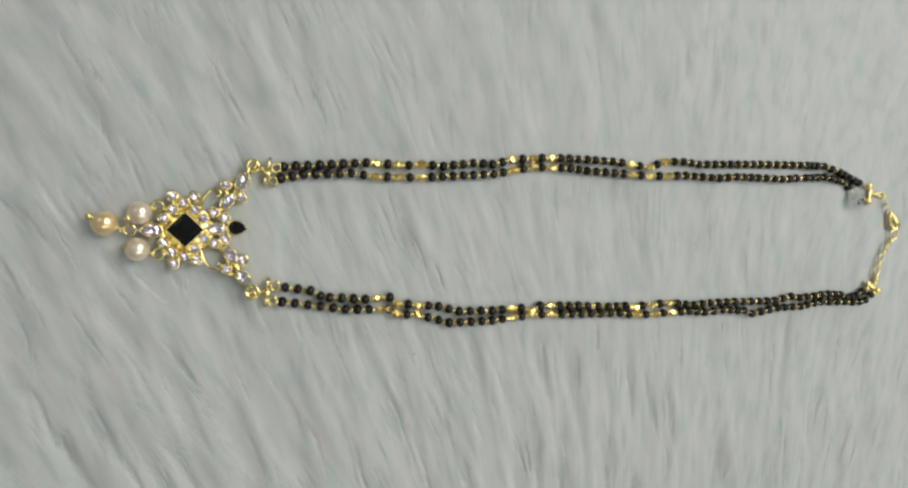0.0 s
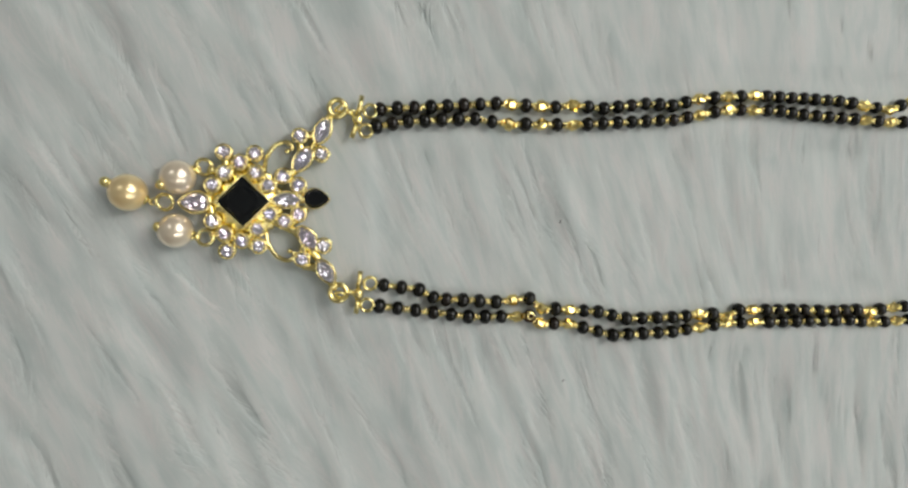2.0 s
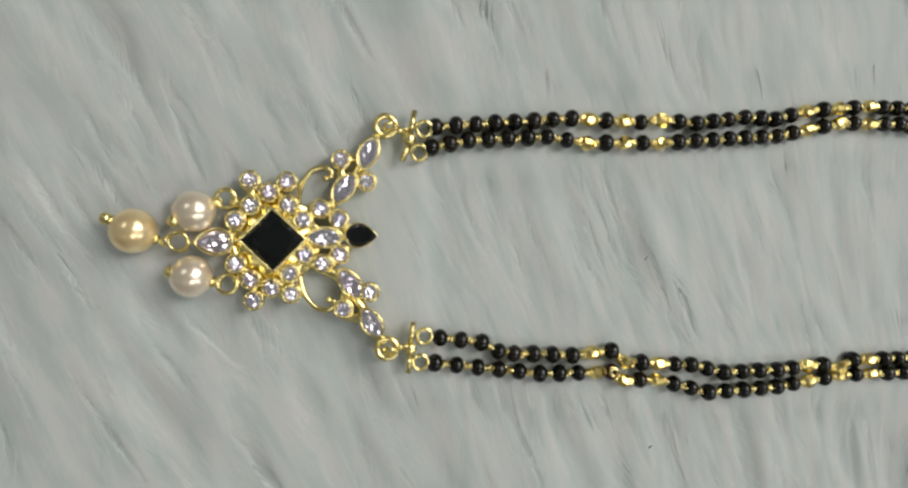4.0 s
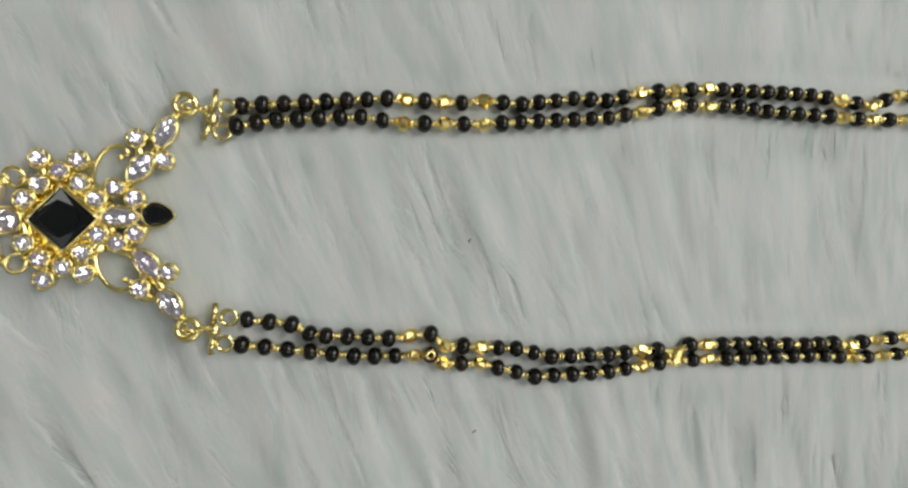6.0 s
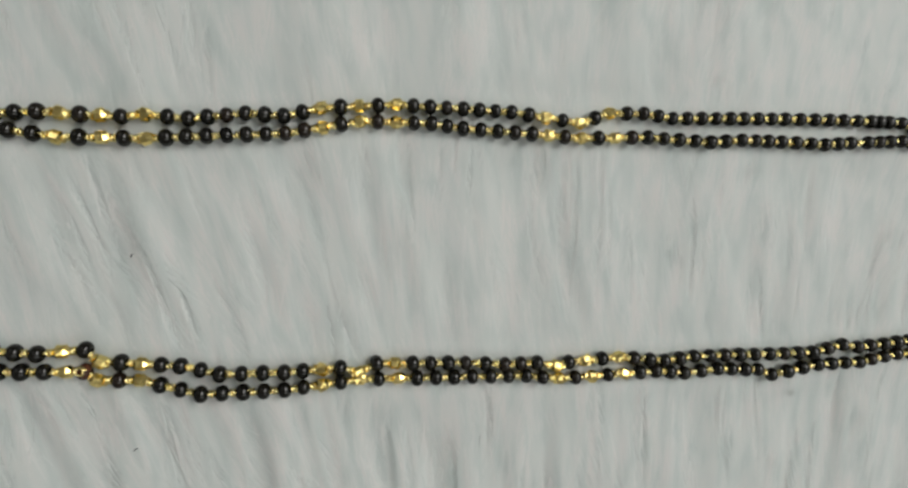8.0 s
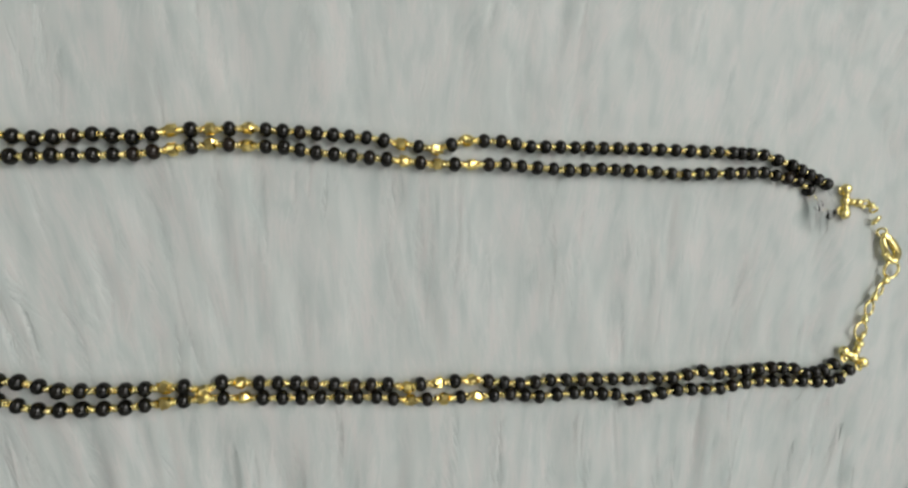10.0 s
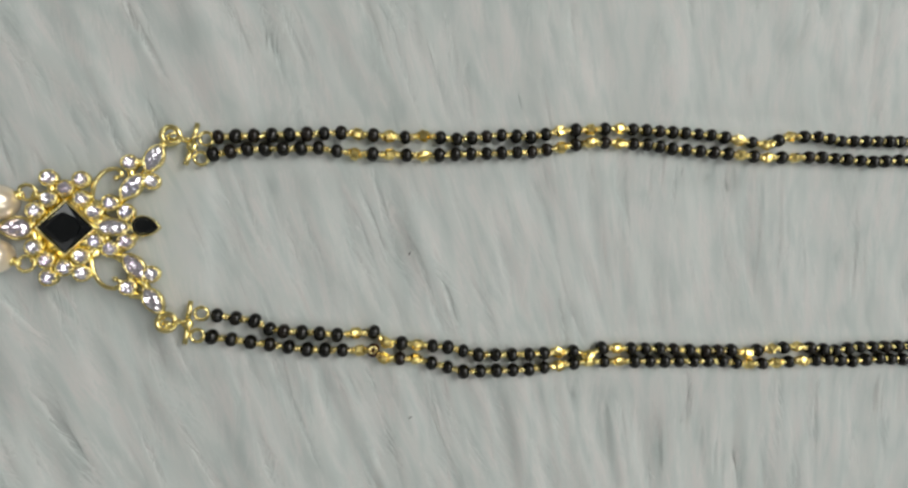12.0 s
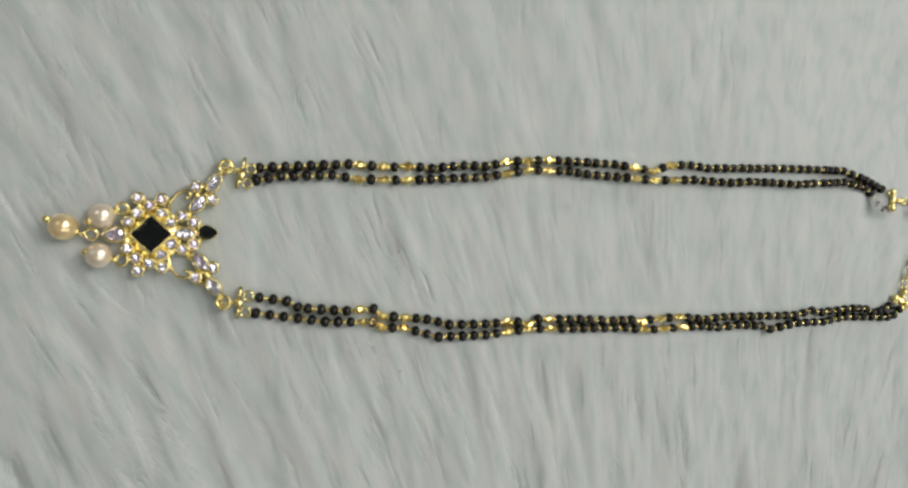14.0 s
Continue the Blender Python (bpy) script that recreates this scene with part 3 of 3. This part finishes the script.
setting("square", stone_mesh("black_square_stone", "square", 4.5, 4.5, BLACK_STONE, 4, 1.6, 1.12, 0.62), bezel_mesh("square", 4.55, 4.55, 0.5, 32, 0, 0.22), 0, 0, 0, "black_square_stone", 0.5)
setting("pear", stone_mesh("black_drop_stone", "pear", 2.3, 1.95, BLACK_STONE, 18, 1.0, 0.6, 0.7), bezel_mesh("pear", 2.3, 1.95, 0.16, 28, 0, 0.05), 13.0, 0.45, -4, "black_drop_stone")

# ---- pearl drops and their rings ----
def pearl(x, y, z, r, mat, tip, label, aim):
    bm = bmesh.new()
    ball(bm, (0, 0, 0), r, 32, 20)
    ob = part("pearl", bm, mat, necklace, label, m=mm(x, y, z))
    bm = bmesh.new()
    d = Vector((tip[0] - x, tip[1] - y, tip[2] - z))
    ball(bm, d, 0.92, 14, 9)
    lathe(bm, [(0, -0.2), (0.95, -0.15), (0.8, 0.25), (0, 0.3)], 14, Matrix.Translation(d.normalized() * (r - 0.05)) @ d.to_track_quat("Z", "Y").to_matrix().to_4x4())
    tube(bm, [d, d.normalized() * (r - 0.2)], 0.25)
    part("head_pin", bm, GOLD, ob, "gold head pin")
    bm = bmesh.new()
    e = Vector((aim[0] - x, aim[1] - y, aim[2] - z))
    lathe(bm, [(0, -0.2), (0.95, -0.15), (0.8, 0.25), (0, 0.3)], 14, Matrix.Translation(e.normalized() * (r - 0.05)) @ e.to_track_quat("Z", "Y").to_matrix().to_4x4())
    tube(bm, [e.normalized() * (r - 0.3), e], 0.28)
    torus(bm, Matrix.Translation(e) @ Matrix.Rotation(0.5, 4, "X"), 0.55, 0.2, 14, 6)
    part("wire_loop", bm, GOLD, ob)


pearl(-19.2, 1.7, 2.4, 3.25, PEARL_GOLD, (-22.5, 3.5, 3.2), "large glossy champagne-gold pearl", (-15.3, 0.0, 2.2))
pearl(-11.0, 4.4, 2.1, 3.1, PEARL_CREAM, (-13.6, 3.0, 3.2), "cream pearl", (-7.8, 5.9, 2.0))
pearl(-11.7, -5.1, 2.0, 3.1, PEARL_CREAM, (-14.2, -4.4, 3.2), "cream pearl", (-8.2, -6.2, 2.0))


def jump_ring(x, y, z, r, wire, tilt=0, turn=0, parent=None):
    bm = bmesh.new()
    torus(bm, Matrix(), r, wire, 26, 8)
    return part("jump_ring", bm, GOLD, parent or necklace, m=mm(x, y, z, tilt, 0, turn))


jump_ring(-13.3, 0.0, 2.2, 1.38, 0.34, 14)
jump_ring(-6.6, 6.25, 2.1, 1.38, 0.34, 10)
jump_ring(-6.7, -6.4, 2.1, 1.38, 0.34, -10)


# ---- connectors between pendant and strands ----
def connector(side, ring, link, rods, eyes):
    bm = bmesh.new()
    for a, c in rods:
        tube(bm, [(*a, 1.9), (*c, 1.9)], 0.48, 8)
    mid = ((rods[0][1][0] + rods[1][0][0]) / 2, (rods[0][1][1] + rods[1][0][1]) / 2)
    ball(bm, (*mid, 1.8), 1.05, 14, 8, 0.6)
    tube(bm, [(*link, 1.9), (mid[0] + 0.5, mid[1], 1.8)], 0.42, 8)
    ob = part("connector_bar", bm, GOLD, necklace, "gold two-hole connector bar")
    for x, y in eyes:
        bm = bmesh.new()
        torus(bm, Matrix(), 1.2, 0.34, 22, 7)
        part("eye_ring", bm, GOLD, ob, m=mm(x, y, 1.6, 8, 0, 0))
    bm = bmesh.new()
    torus(bm, Matrix(), 1.55, 0.5, 26, 10)
    torus(bm, Matrix.Translation((0.5, -0.3, 0.2)) @ Matrix.Rotation(1.1, 4, "X"), 0.95, 0.3, 18, 7)
    part("hanging_ring", bm, GOLD, ob, m=mm(*ring, 2.1, 6 * side, 0, 20 * side))
    bm = bmesh.new()
    ball(bm, (0, 0, 0), 0.6)
    torus(bm, Matrix.Translation((0.7, 0, 0)) @ Matrix.Rotation(1.2, 4, "X"), 0.6, 0.22, 14, 6)
    part("link", bm, GOLD, ob, m=mm(*link, 2.2))


connector(1, (17.1, 17.3), (19.3, 16.6), (((21.7, 19.8), (20.9, 16.1)), ((20.6, 14.7), (19.6, 11.9))), ((23.2, 17.0), (22.3, 13.3)))
connector(-1, (16.6, -17.2), (18.7, -17.1), (((20.8, -13.3), (20.3, -16.8)), ((20.2, -18.4), (19.8, -21.3))), ((22.6, -15.7), (21.9, -19.8)))


# ---- end caps, extender chain and clasp ----
def end_cap(x, y, turn, holes):
    """A cast gold end piece that gathers two strands: a bar of three beads and a hanging loop."""
    bm = bmesh.new()
    for dy in (-2.35, 0, 2.35):
        ball(bm, (0, dy, 0), 1.05, 12, 8, 0.8)
    tube(bm, [(0, -2.8, 0), (0, 2.8, 0)], 0.62)
    ball(bm, (1.4, 0, 0), 0.7)
    ball(bm, (2.7, 0, 0), 0.85, 12, 8)
    torus(bm, Matrix.Translation((4.3, 0, 0)) @ Matrix.Rotation(0.7, 4, "X"), 0.8, 0.26, 16, 7)
    for dy in holes:
        torus(bm, Matrix.Translation((-1.2, dy, 0)) @ Matrix.Rotation(0.4, 4, "Y"), 0.65, 0.22, 14, 6)
    return part("end_cap", bm, GOLD, necklace, "gold end piece", m=mm(x, y, 0.9, 0, 0, turn) @ Matrix.Scale(1.2, 4))


end_cap(235.8, 13.1, -4, (-1.9, 1.9))
end_cap(238.4, -22.2, 63, (-1.8, 1.8))

# extender chain: thin open links with a small ball at each joint
CHAIN = ((246.9, -4.9, 245.4, -6.9, 1.35, 24), (243.8, -8.8, 242.6, -11.2, 1.55, 16), (241.3, -13.8, 240.4, -16.3, 1.8, 10))
for bx, by, x, y, r, tilt in CHAIN:
    bm = bmesh.new()
    torus(bm, Matrix.Diagonal((1.1, 1, 1, 1)), r, 0.27, 22, 7)
    link = part("chain_link", bm, GOLD, necklace, m=mm(x, y, 0.6 + r * math.sin(radians(tilt)) * 0.4, tilt, 0, 64))
    bm = bmesh.new()
    ball(bm, (0, 0, 0), 0.82, 12, 8, 0.85)
    torus(bm, Matrix.Translation((0.5, 0.4, 0)) @ Matrix.Rotation(1.0, 4, "X"), 0.7, 0.24, 14, 6)
    part("chain_ball", bm, GOLD, necklace, m=mm(bx, by, 1.0, 0, 0, 64))

# lobster clasp: a hooked body with a thumb lever
bm = bmesh.new()
tube(bm, spline([(-3.4, 0, 0), (-2.0, 0.9, 0.1), (0, 1.5, 0.1), (2.0, 1.5, 0.1), (3.3, 0.2, 0), (2.8, -1.0, 0)], 5), 0.8, 10, taper=lambda s: 0.85 + 0.35 * math.sin(math.pi * s))
tube(bm, spline([(-2.8, -0.3, 0), (-1.0, -1.0, 0.1), (1.2, -1.1, 0.1), (2.6, -0.8, 0)], 5), 0.7, 10, taper=lambda s: 0.8 + 0.5 * s)
clasp = part("clasp", bm, GOLD, necklace, "gold lobster clasp", m=mm(247.4, 2.7, 1.0, 0, 0, -63))
bm = bmesh.new()
tube(bm, [(1.0, -1.3, 0.2), (0.6, -2.3, 0.4)], 0.45)
part("lever", bm, GOLD, clasp)
bm = bmesh.new()
torus(bm, Matrix(), 0.95, 0.28, 16, 6)
part("ring", bm, GOLD, clasp, m=mm(-4.0, 0, 0, 50, 0, 0))
bm = bmesh.new()
ball(bm, (0, 0, 0), 0.85, 12, 8)
torus(bm, Matrix.Translation((0.9, -0.6, 0)) @ Matrix.Rotation(0.9, 4, "X"), 0.75, 0.26, 14, 6)
part("chain_ball", bm, GOLD, necklace, m=mm(242.6, 12.3, 1.0, 0, 0, -20))
jump_ring(244.1, 9.0, 1.0, 1.05, 0.32, 50, 30)
jump_ring(248.5, -2.3, 0.8, 1.95, 0.32, 12)

# ---- specks of lint on the fur ----
for x, y, turn in ((61.7, -4.4, 60), (62.0, -37.3, 30)):
    bm = bmesh.new()
    tube(bm, spline([(-0.35, 0, 0), (0, 0.12, 0.05), (0.35, 0, 0)], 4), 0.11, 6)
    ob = tagged(new("lint_speck", mesh_of("lint_speck", bm, LINT)), "tiny dark lint speck lying on white fur", "lint", "lint on the fur")
    ob.matrix_basis = mm(x, y, 0.25, 0, 0, turn)
